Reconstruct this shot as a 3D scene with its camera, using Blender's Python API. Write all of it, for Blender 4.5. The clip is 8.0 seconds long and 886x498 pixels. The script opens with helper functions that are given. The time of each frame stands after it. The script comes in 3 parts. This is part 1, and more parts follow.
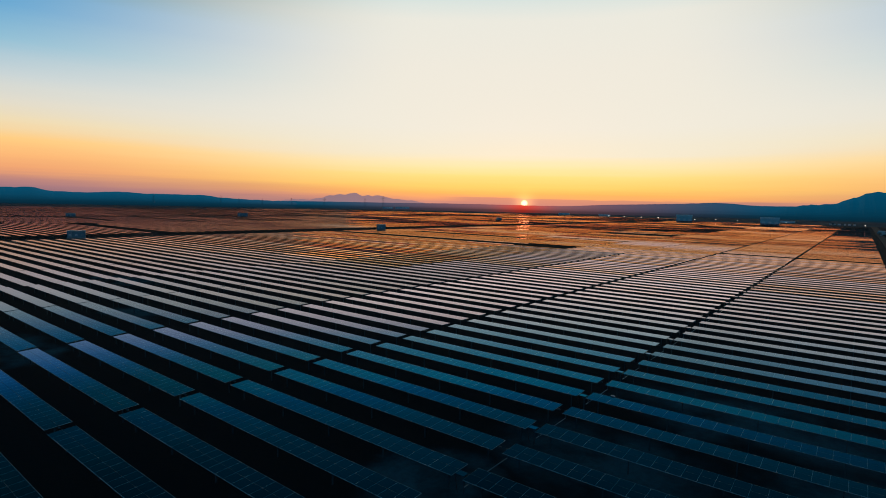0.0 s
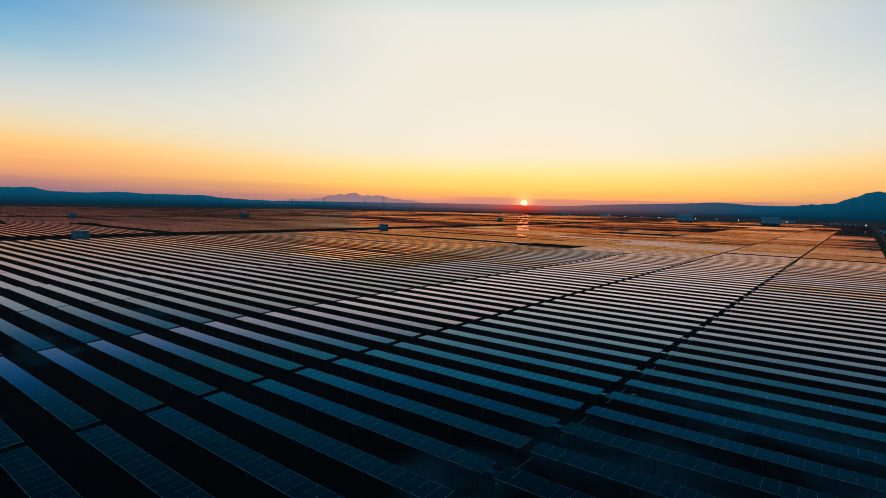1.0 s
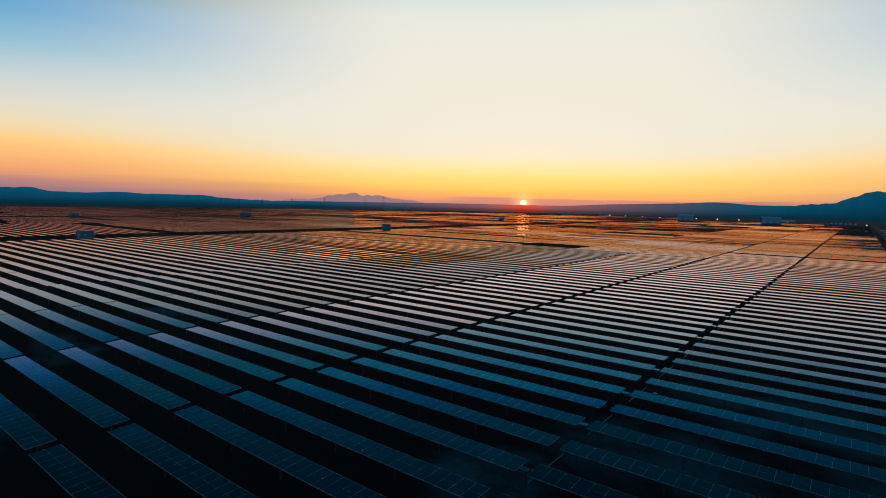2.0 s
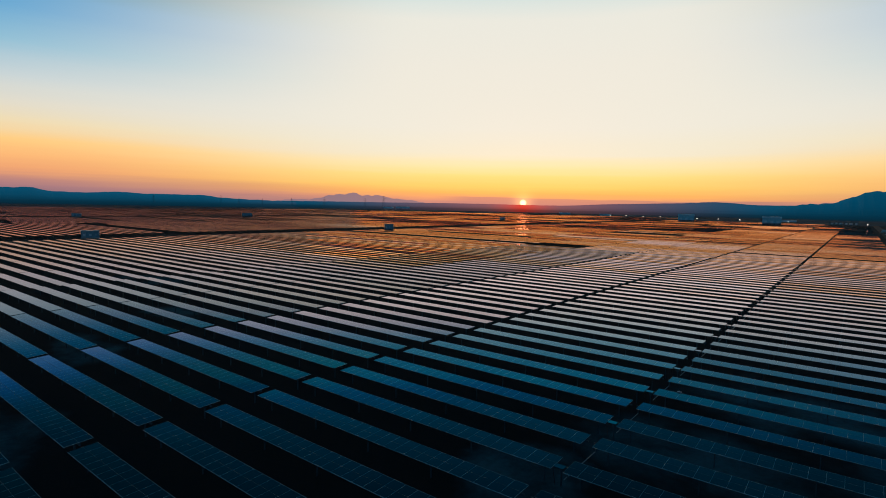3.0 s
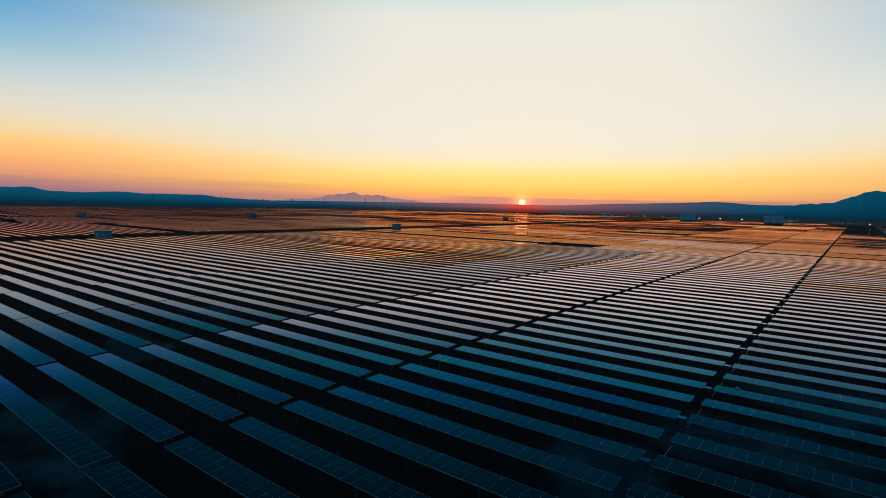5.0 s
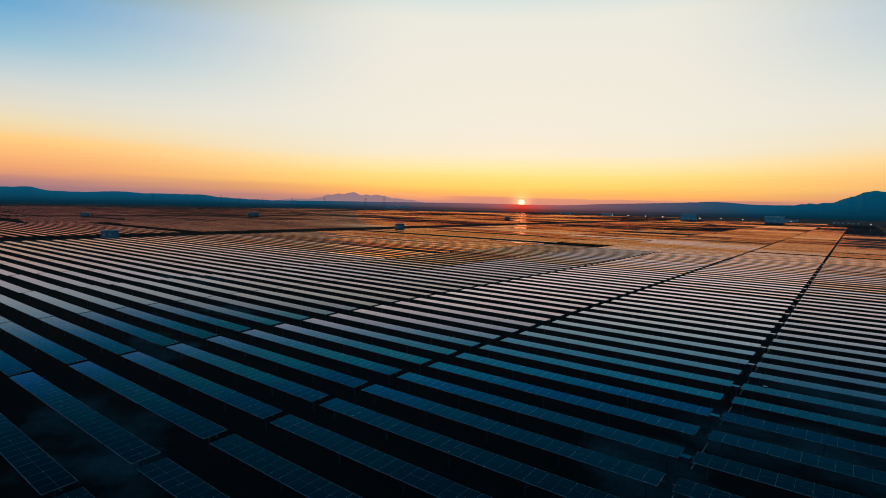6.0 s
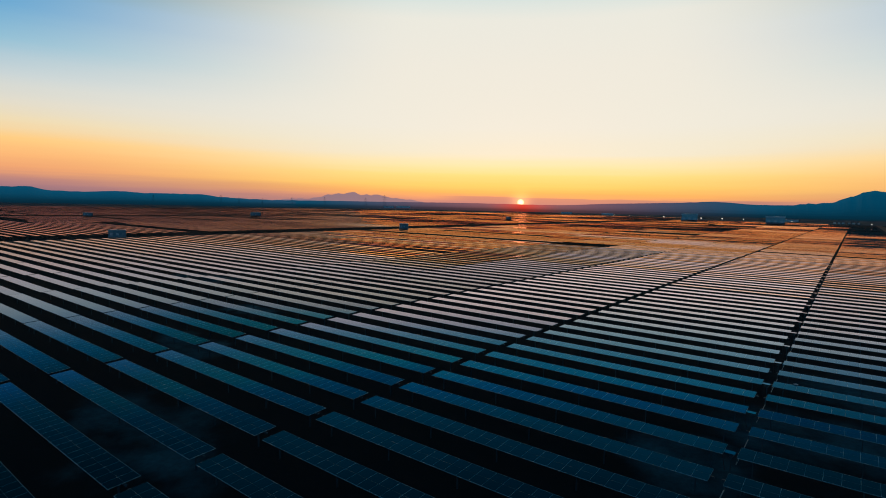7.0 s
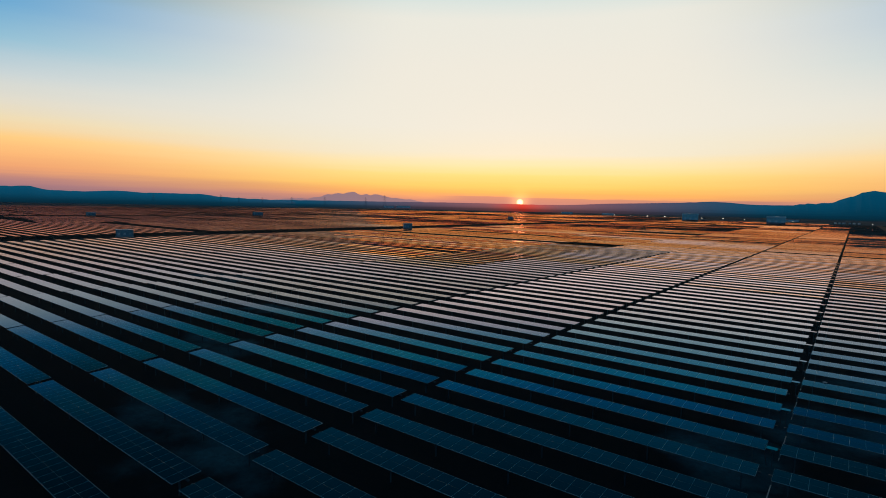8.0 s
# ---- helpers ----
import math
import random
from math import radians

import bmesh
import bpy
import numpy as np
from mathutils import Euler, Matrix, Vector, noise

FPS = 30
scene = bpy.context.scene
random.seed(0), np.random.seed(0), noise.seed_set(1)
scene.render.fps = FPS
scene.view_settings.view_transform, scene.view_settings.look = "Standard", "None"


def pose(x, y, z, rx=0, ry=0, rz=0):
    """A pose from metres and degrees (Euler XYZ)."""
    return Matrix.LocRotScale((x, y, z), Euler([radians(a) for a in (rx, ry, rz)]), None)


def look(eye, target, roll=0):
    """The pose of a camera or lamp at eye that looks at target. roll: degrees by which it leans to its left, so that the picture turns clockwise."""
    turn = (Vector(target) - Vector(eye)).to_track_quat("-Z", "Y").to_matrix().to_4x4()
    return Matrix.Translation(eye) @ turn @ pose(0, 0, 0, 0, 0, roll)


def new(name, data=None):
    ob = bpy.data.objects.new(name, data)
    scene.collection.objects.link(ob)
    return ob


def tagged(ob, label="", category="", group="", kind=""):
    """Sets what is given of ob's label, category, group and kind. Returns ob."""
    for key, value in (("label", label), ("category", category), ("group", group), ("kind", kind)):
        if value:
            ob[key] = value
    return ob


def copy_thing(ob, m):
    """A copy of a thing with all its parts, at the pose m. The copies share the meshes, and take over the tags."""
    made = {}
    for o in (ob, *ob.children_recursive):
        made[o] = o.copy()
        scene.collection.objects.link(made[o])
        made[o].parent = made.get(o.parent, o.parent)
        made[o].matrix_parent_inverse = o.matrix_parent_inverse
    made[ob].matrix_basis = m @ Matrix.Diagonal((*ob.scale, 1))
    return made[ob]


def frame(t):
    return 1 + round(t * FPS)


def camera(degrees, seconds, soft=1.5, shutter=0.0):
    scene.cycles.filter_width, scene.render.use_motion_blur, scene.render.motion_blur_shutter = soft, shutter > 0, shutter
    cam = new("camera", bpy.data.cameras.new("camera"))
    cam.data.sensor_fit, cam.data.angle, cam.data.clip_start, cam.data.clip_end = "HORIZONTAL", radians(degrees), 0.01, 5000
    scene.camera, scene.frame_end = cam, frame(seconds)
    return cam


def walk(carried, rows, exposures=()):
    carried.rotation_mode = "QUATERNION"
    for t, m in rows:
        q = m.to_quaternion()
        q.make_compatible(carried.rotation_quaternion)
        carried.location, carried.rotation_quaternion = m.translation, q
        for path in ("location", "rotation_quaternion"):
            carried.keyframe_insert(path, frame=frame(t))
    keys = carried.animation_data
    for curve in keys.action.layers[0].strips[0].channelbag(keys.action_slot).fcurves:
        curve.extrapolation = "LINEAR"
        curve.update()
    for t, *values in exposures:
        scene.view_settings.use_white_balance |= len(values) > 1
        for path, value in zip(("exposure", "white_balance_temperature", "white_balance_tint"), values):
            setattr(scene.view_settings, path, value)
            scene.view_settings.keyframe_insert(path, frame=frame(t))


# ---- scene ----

# ---------------------------------------------------------------- camera
cam = camera(79.06, 8.0, soft=0.95)
ROWS = [
    (0.0, 20.540, -24.798, 19.519, 37.865, -4.630, 1.323),
    (0.5, 19.753, -25.569, 19.488, 37.847, -4.635, 1.305),
    (1.0, 19.048, -26.265, 19.461, 37.829, -4.640, 1.290),
    (1.5, 18.238, -27.069, 19.431, 37.808, -4.645, 1.277),
    (3.0, 15.636, -29.692, 19.341, 37.738, -4.662, 1.252),
    (3.5, 14.563, -30.792, 19.306, 37.712, -4.668, 1.248),
    (4.0, 13.527, -31.865, 19.274, 37.684, -4.673, 1.246),
    (4.5, 12.303, -33.145, 19.238, 37.654, -4.680, 1.247),
    (6.0, 9.020, -36.654, 19.154, 37.556, -4.699, 1.263),
    (6.5, 7.743, -38.050, 19.127, 37.520, -4.706, 1.273),
    (7.0, 6.555, -39.365, 19.103, 37.483, -4.713, 1.285),
    (7.5, 5.295, -40.777, 19.081, 37.444, -4.720, 1.299),
    (8.0, 4.139, -42.090, 19.063, 37.404, -4.727, 1.316),
]
walk(cam, [(t, pose(x, y, z, 90 + pitch, 0, yaw) @ pose(0, 0, 0, 0, 0, roll)) for t, x, y, z, yaw, pitch, roll in ROWS])

# ---------------------------------------------------------------- light
SUN_AZ, SUN_EL = 29.40, 0.42      # degrees left of +Y, degrees up
GLOW_AZ = 29.0                    # the middle of the evening glow


def heading(az, el=0.0):
    a, e = radians(az), radians(el)
    return Vector((-math.sin(a) * math.cos(e), math.cos(a) * math.cos(e), math.sin(e)))


def lin(r, g, b, k=1.0):
    """Linear colour from 8-bit display values."""
    f = lambda c: k * ((c / 255 / 12.92) if c <= 10 else ((c / 255 + 0.055) / 1.055) ** 2.4)
    return (f(r), f(g), f(b), 1.0)


class Nodes:
    """Short hand for building node trees."""

    def __init__(self, tree):
        self.tree = tree
        tree.nodes.clear()

    def add(self, kind):
        return self.tree.nodes.new(kind)

    def put(self, socket, value):
        if isinstance(value, bpy.types.NodeSocket):
            self.tree.links.new(value, socket)
        else:
            socket.default_value = value

    def math(self, op, a, b=0.0, c=None, clamp=False):
        n = self.tree.nodes.new("ShaderNodeMath")
        n.operation, n.use_clamp = op, clamp
        self.put(n.inputs[0], a)
        self.put(n.inputs[1], b)
        if c is not None:
            self.put(n.inputs[2], c)
        return n.outputs[0]

    def vmath(self, op, a, b=(0, 0, 0)):
        n = self.tree.nodes.new("ShaderNodeVectorMath")
        n.operation = op
        self.put(n.inputs[0], a)
        self.put(n.inputs[1], b)
        return n.outputs["Value"] if op == "DOT_PRODUCT" else n.outputs["Vector"]

    def fit(self, v, a, b, c=0.0, d=1.0, smooth=False):
        n = self.tree.nodes.new("ShaderNodeMapRange")
        n.interpolation_type = "SMOOTHSTEP" if smooth else "LINEAR"
        n.clamp = True
        self.put(n.inputs[0], v)
        for i, k in enumerate((a, b, c, d)):
            self.put(n.inputs[i + 1], k)
        return n.outputs[0]

    def ramp(self, v, stops):
        n = self.tree.nodes.new("ShaderNodeValToRGB")
        el = n.color_ramp.elements
        while len(el) < len(stops):
            el.new(0.5)
        for e, (p, col) in zip(el, stops):
            e.position = p
            e.color = col
        self.put(n.inputs[0], v)
        return n.outputs[0]

    def mix(self, f, a, b, blend="MIX"):
        n = self.tree.nodes.new("ShaderNodeMix")
        n.data_type, n.blend_type = "RGBA", blend
        self.put(n.inputs[0], f)
        self.put(n.inputs[6], a)
        self.put(n.inputs[7], b)
        return n.outputs[2]

    def noise(self, vec, scale, detail=4.0, rough=0.55, out=0):
        n = self.tree.nodes.new("ShaderNodeTexNoise")
        self.put(n.inputs["Vector"], vec)
        n.inputs["Scale"].default_value = scale
        n.inputs["Detail"].default_value = detail
        n.inputs["Roughness"].default_value = rough
        return n.outputs[out]


def make_world():
    world = bpy.data.worlds.new("dusk_sky")
    world.use_nodes = True
    scene.world = world
    n = Nodes(world.node_tree)
    way = n.add("ShaderNodeTexCoord").outputs["Generated"]
    split = n.add("ShaderNodeSeparateXYZ")
    n.put(split.inputs[0], way)
    elev = n.math("MULTIPLY", n.math("ARCSINE", split.outputs[2]), 57.29578)
    flat = n.vmath("NORMALIZE", n.vmath("MULTIPLY", way, (1, 1, 0)))
    off = n.math("MULTIPLY", n.math("ARCCOSINE", n.vmath("DOT_PRODUCT", flat, tuple(heading(GLOW_AZ)))), 57.29578)
    streaks = n.noise(n.vmath("MULTIPLY", way, (2.2, 2.2, 70.0)), 1.0, 5.0, 0.6)
    elev = n.math("ADD", elev, n.math("MULTIPLY", n.math("SUBTRACT", streaks, 0.5), n.fit(elev, 0.5, 9.0, 1.1, 0.5)))
    pos = n.fit(elev, -5, 60)
    at = lambda e: (e + 5) / 65
    sunward = n.ramp(pos, [(at(e), lin(*c)) for e, c in SKY_SUNWARD])
    aside = n.ramp(pos, [(at(e), lin(*c)) for e, c in SKY_ASIDE])
    behind = n.ramp(pos, [(at(e), lin(*c)) for e, c in SKY_BEHIND])
    # the bright cone of the glow is widest at mid height
    spread = n.math("MULTIPLY", n.ramp(pos, [(at(e), (v, v, v, 1)) for e, v in ((0, 0.60), (5, 0.60), (9, 0.46), (12, 0.50), (15, 0.54), (20, 0.55))]), 2.0)
    sky = n.mix(n.fit(n.math("MULTIPLY", off, spread), 12, 60, smooth=True), sunward, aside)
    sky = n.mix(n.fit(off, 46, 130, smooth=True), sky, behind)
    # a thin mauve layer of haze low beside the sun
    ragged = n.math("ADD", elev, n.math("MULTIPLY", n.math("SUBTRACT", n.noise(n.vmath("MULTIPLY", way, (9, 9, 0)), 1.0, 3.0), 0.5), 0.16))
    aside_of_band = n.math("MULTIPLY", n.math("ARCCOSINE", n.vmath("DOT_PRODUCT", flat, tuple(heading(21)))), 57.29578)
    layer = n.math("MULTIPLY", n.fit(ragged, 0.90, 0.99, 1, 0, smooth=True), n.math("MULTIPLY", n.fit(aside_of_band, 13, 19, 1, 0, smooth=True), 0.55))
    sky = n.mix(layer, sky, lin(150, 112, 122))
    # the air's own scattering
    tex = n.add("ShaderNodeTexSky")
    tex.sky_type = "NISHITA"
    tex.sun_disc = False
    tex.sun_elevation, tex.sun_rotation = radians(SUN_EL), radians(-SUN_AZ)
    tex.altitude, tex.dust_density = 1000, 1.5
    # the low sun and the glow close round it
    near = n.math("MULTIPLY", n.math("ARCCOSINE", n.vmath("DOT_PRODUCT", way, tuple(heading(SUN_AZ, SUN_EL)))), 57.29578)
    disc = n.fit(near, 0.15, 0.42, 1, 0, smooth=True)
    halo = n.math("POWER", n.fit(near, 0.3, 2.2, 1, 0), 3.0)
    bgs = []
    for col, s in ((sky, 1.0), (tex.outputs[0], 0.012)):
        b = n.add("ShaderNodeBackground")
        n.put(b.inputs[0], col)
        n.put(b.inputs[1], s)
        bgs.append(b.outputs[0])
    for col, s in (((1.0, 0.80, 0.42, 1), n.math("MULTIPLY", disc, 1.5)), ((1.0, 0.50, 0.13, 1), n.math("MULTIPLY", halo, 0.55))):
        b = n.add("ShaderNodeBackground")
        n.put(b.inputs[0], col)
        n.put(b.inputs[1], s)
        bgs.append(b.outputs[0])
    total = bgs[0]
    for b in bgs[1:]:
        a = n.add("ShaderNodeAddShader")
        n.put(a.inputs[0], total)
        n.put(a.inputs[1], b)
        total = a.outputs[0]
    out = n.add("ShaderNodeOutputWorld")
    n.put(out.inputs[0], total)


SKY_SUNWARD = [(-5, (150, 105, 110)), (0.2, (178, 128, 126)), (0.7, (226, 152, 116)), (1.3, (250, 178, 98)), (2.1, (255, 204, 108)), (3.1, (255, 220, 132)), (4.2, (250, 229, 172)), (5.4, (241, 231, 206)),
               (8, (238, 232, 217)), (14, (237, 232, 219)), (18.4, (234, 232, 221)), (20.4, (214, 226, 222)), (22, (52, 150, 194)), (25, (3, 114, 147)), (32, (1, 79, 106)), (45, (0, 46, 70)), (60, (0, 29, 48))]
SKY_ASIDE = [(-5, (120, 98, 112)), (0.3, (148, 114, 126)), (1.0, (164, 120, 130)), (1.6, (196, 136, 124)), (2.2, (238, 162, 114)), (3.4, (251, 182, 118)), (4.6, (254, 203, 128)), (6.2, (238, 218, 178)),
             (7.8, (222, 216, 200)), (9.8, (186, 204, 212)), (12.5, (121, 182, 211)), (15.2, (80, 160, 208)), (16.4, (64, 154, 204)), (17.4, (32, 138, 176)), (18.8, (6, 106, 128)), (21, (1, 74, 91)), (26, (0, 48, 64)), (60, (0, 24, 40))]
SKY_BEHIND = [(-5, (60, 104, 128)), (0, (84, 138, 166)), (6, (80, 136, 168)), (16, (44, 104, 140)), (30, (8, 60, 92)), (60, (0, 29, 48))]
make_world()

sun = new("sun", bpy.data.lights.new("sun", "SUN"))
sun.data.energy, sun.data.angle, sun.data.color = 0.004, radians(1.5), (1.0, 0.55, 0.25)
sun.matrix_world = look((0, 0, 60), Vector((0, 0, 60)) - heading(SUN_AZ, SUN_EL))


# ---------------------------------------------------------------- materials
def material(name, base=(0.5, 0.5, 0.5), rough=0.6, metal=0.0, spec=0.5, vary=0.15, scale=3.0, fine=40.0, bump=0.0, each=0.0, island=0.0, ior=1.5, tint=(1, 1, 1)):
    """A surface with stains and grain at two scales; each: how far single objects differ."""
    m = bpy.data.materials.new(name)
    m.use_nodes = True
    n = Nodes(m.node_tree)
    pos = n.add("ShaderNodeTexCoord").outputs["Object"]
    big, small = n.noise(pos, scale), n.noise(pos, fine, 2.0)
    v = n.math("ADD", n.fit(big, 0.3, 0.7, -vary, vary), n.fit(small, 0.3, 0.7, -vary * 0.5, vary * 0.5))
    if each:
        r = n.add("ShaderNodeObjectInfo").outputs["Random"]
        v = n.math("ADD", v, n.fit(r, 0, 1, -each, each))
    if island:
        r = n.add("ShaderNodeNewGeometry").outputs["Random Per Island"]
        v = n.math("ADD", v, n.fit(r, 0, 1, -island, island))
    k = n.math("ADD", v, 1.0)
    col = n.vmath("SCALE", (base[0], base[1], base[2]))
    n.put(col.node.inputs["Scale"], k)
    p = n.add("ShaderNodeBsdfPrincipled")
    n.put(p.inputs["Base Color"], col)
    n.put(p.inputs["Roughness"], n.math("MULTIPLY", n.fit(big, 0.3, 0.7, 0.85, 1.15), rough, clamp=True))
    p.inputs["Metallic"].default_value = metal
    p.inputs["IOR"].default_value = ior
    p.inputs["Specular IOR Level"].default_value = spec
    p.inputs["Specular Tint"].default_value = (*tint, 1)
    if bump:
        b = n.add("ShaderNodeBump")
        b.inputs["Strength"].default_value = bump
        b.inputs["Distance"].default_value = 0.02
        n.put(b.inputs["Height"], small)
        n.put(p.inputs["Normal"], b.outputs[0])
    out = n.add("ShaderNodeOutputMaterial")
    n.put(out.inputs[0], p.outputs[0])
    return m


BARE = [(-40, -20, 11, 5.5), (-31, -21, 6, 4), (-2, 3, 4.5, 6), (7, 15, 11, 8), (13, 32, 14, 8), (6, -4, 7, 5), (-62, -4, 9, 4), (-76, 14, 7, 3), (22, 20, 9, 7), (-118, 30, 12, 6)]


def ground_material():
    """Dark steppe soil; bare spots of pale marl, trodden and graded, in irregular patches."""
    m = bpy.data.materials.new("steppe_soil")
    m.use_nodes = True
    n = Nodes(m.node_tree)
    pos = n.add("ShaderNodeTexCoord").outputs["Object"]
    wide, mid, fine = n.noise(pos, 0.02, 5), n.noise(pos, 0.16, 6), n.noise(pos, 2.2, 6, 0.65)
    bend = n.vmath("SCALE", n.vmath("SUBTRACT", n.noise(pos, 0.13, 4, out=1), (0.5, 0.5, 0.5)))
    bend.node.inputs["Scale"].default_value = 14.0
    bent = n.vmath("MULTIPLY", n.vmath("ADD", pos, bend), (1, 1, 0))
    bare = n.fit(wide, 0.62, 0.85, 0.0, 0.4)
    for x, y, rx, ry in BARE:
        d = n.tree.nodes.new("ShaderNodeVectorMath")
        d.operation = "LENGTH"
        n.put(d.inputs[0], n.vmath("MULTIPLY", n.vmath("SUBTRACT", bent, (x, y, 0)), (1 / rx, 1 / ry, 0)))
        bare = n.math("MAXIMUM", bare, n.fit(d.outputs["Value"], 0.3, 1.2, 1, 0, smooth=True))
    dry = n.math("MULTIPLY", bare, n.fit(mid, 0.34, 0.58, 0.12, 1.0))
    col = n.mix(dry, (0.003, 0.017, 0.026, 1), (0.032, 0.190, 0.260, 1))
    # past the plant the soil is tinted paler blue, in place of distance haze
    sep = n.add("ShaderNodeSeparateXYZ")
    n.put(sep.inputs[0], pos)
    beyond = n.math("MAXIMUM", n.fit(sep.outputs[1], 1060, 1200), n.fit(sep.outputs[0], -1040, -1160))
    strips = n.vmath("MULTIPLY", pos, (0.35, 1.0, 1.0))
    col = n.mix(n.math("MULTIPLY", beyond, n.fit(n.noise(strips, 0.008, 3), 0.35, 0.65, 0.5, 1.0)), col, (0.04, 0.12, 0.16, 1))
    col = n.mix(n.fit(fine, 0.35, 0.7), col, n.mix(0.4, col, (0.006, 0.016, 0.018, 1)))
    p = n.add("ShaderNodeBsdfPrincipled")
    n.put(p.inputs["Base Color"], col)
    p.inputs["Roughness"].default_value = 0.95
    p.inputs["Specular IOR Level"].default_value = 0.05
    b = n.add("ShaderNodeBump")
    b.inputs["Strength"].default_value = 0.6
    b.inputs["Distance"].default_value = 0.08
    n.put(b.inputs["Height"], fine)
    n.put(p.inputs["Normal"], b.outputs[0])
    out = n.add("ShaderNodeOutputMaterial")
    n.put(out.inputs[0], p.outputs[0])
    return m


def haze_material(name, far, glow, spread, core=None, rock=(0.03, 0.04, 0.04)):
    """Distant land: dark slopes with haze painted on as emission, for kilometres of lit air; redder and brighter
    towards the sun.
    """
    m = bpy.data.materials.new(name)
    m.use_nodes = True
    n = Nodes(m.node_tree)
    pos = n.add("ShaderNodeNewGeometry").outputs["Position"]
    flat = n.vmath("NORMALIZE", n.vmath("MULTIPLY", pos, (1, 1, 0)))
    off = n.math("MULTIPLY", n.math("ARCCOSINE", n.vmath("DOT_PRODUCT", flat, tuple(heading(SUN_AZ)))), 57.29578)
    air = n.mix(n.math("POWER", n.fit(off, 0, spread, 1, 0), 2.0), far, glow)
    # red glare close to the sun, added to the emission
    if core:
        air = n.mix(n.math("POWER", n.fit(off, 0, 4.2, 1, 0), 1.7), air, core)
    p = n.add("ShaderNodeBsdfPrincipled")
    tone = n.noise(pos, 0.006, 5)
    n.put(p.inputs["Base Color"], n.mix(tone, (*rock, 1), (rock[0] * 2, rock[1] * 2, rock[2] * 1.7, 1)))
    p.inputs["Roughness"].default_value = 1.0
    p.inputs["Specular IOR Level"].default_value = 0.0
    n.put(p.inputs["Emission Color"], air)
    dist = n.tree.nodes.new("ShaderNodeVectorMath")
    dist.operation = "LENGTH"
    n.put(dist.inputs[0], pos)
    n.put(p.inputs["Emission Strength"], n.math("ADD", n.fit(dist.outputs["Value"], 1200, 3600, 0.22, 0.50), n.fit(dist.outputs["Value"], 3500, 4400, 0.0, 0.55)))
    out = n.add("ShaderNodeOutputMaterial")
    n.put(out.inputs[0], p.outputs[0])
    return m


def glow_material(name, colour, strength):
    m = bpy.data.materials.new(name)
    m.use_nodes = True
    n = Nodes(m.node_tree)
    e = n.add("ShaderNodeEmission")
    e.inputs[0].default_value, e.inputs[1].default_value = colour, strength
    out = n.add("ShaderNodeOutputMaterial")
    n.put(out.inputs[0], e.outputs[0])
    return m


def glass_material(name, rough, scale, fine, single=False, joints=False, gloss_share=1.0, gloss_tint=None):
    """Module glass over dark cells: the gloss is tinted bluish at steep angles and warm at grazing ones, to paint in
    graded reflections; a little dust.
    """
    m = bpy.data.materials.new(name)
    m.use_nodes = True
    n = Nodes(m.node_tree)
    pos = n.add("ShaderNodeTexCoord").outputs["Object"]
    big, small = n.noise(pos, scale), n.noise(pos, fine, 2.0)
    r = n.add("ShaderNodeObjectInfo").outputs["Random"] if single else n.add("ShaderNodeNewGeometry").outputs["Random Per Island"]
    k = n.math("ADD", n.fit(big, 0.3, 0.7, 0.7, 1.2), n.fit(r, 0, 1, -0.25, 0.25))
    col = n.vmath("SCALE", (0.002, 0.009, 0.014))
    n.put(col.node.inputs["Scale"], k)
    if joints:
        sep = n.add("ShaderNodeSeparateXYZ")
        n.put(sep.inputs[0], pos)
        edge = n.math("LESS_THAN", n.math("PINGPONG", sep.outputs[0], 0.5025), 0.03)
        col = n.mix(edge, col, (0.035, 0.045, 0.05, 1))
    dif = n.add("ShaderNodeBsdfDiffuse")
    n.put(dif.inputs[0], col)
    fre = n.add("ShaderNodeFresnel")
    fre.inputs[0].default_value = 1.58
    tone = n.ramp(fre.outputs[0], gloss_tint or GLOSS_TINT)
    glo = n.add("ShaderNodeBsdfGlossy")
    n.put(glo.inputs["Color"], tone)
    n.put(glo.inputs["Roughness"], n.math("MULTIPLY", n.fit(small, 0.3, 0.7, 0.8, 1.25), rough))
    mix = n.add("ShaderNodeMixShader")
    n.put(mix.inputs[0], n.math("MULTIPLY", n.ramp(fre.outputs[0], [(p, (v, v, v, 1)) for p, v in GLOSS]), n.fit(n.math("ADD", big, n.math("MULTIPLY", r, 0.5)), 0.4, 1.1, 0.9 * gloss_share, gloss_share)))
    n.put(mix.inputs[1], dif.outputs[0])
    n.put(mix.inputs[2], glo.outputs[0])
    out = n.add("ShaderNodeOutputMaterial")
    n.put(out.inputs[0], mix.outputs[0])
    return m


# Gloss colours by angle, tuned to paint the graded tones into the reflections.
GLOSS_TINT = [(0.0, (0.01, 0.80, 1.0, 1)), (0.15, (0.01, 0.80, 1.0, 1)), (0.18, (0.01, 0.56, 0.94, 1)), (0.21, (0.02, 0.48, 0.94, 1)), (0.24, (0.08, 0.53, 0.95, 1)), (0.28, (0.30, 0.63, 0.90, 1)), (0.32, (0.54, 0.71, 0.88, 1)), (0.37, (0.76, 0.77, 0.89, 1)),
           (0.42, (0.92, 0.83, 0.94, 1)), (0.50, (0.96, 0.82, 0.96, 1)), (0.65, (0.98, 0.70, 0.83, 1)), (0.80, (1.0, 0.55, 0.53, 1)), (1.0, (1.0, 0.44, 0.35, 1))]
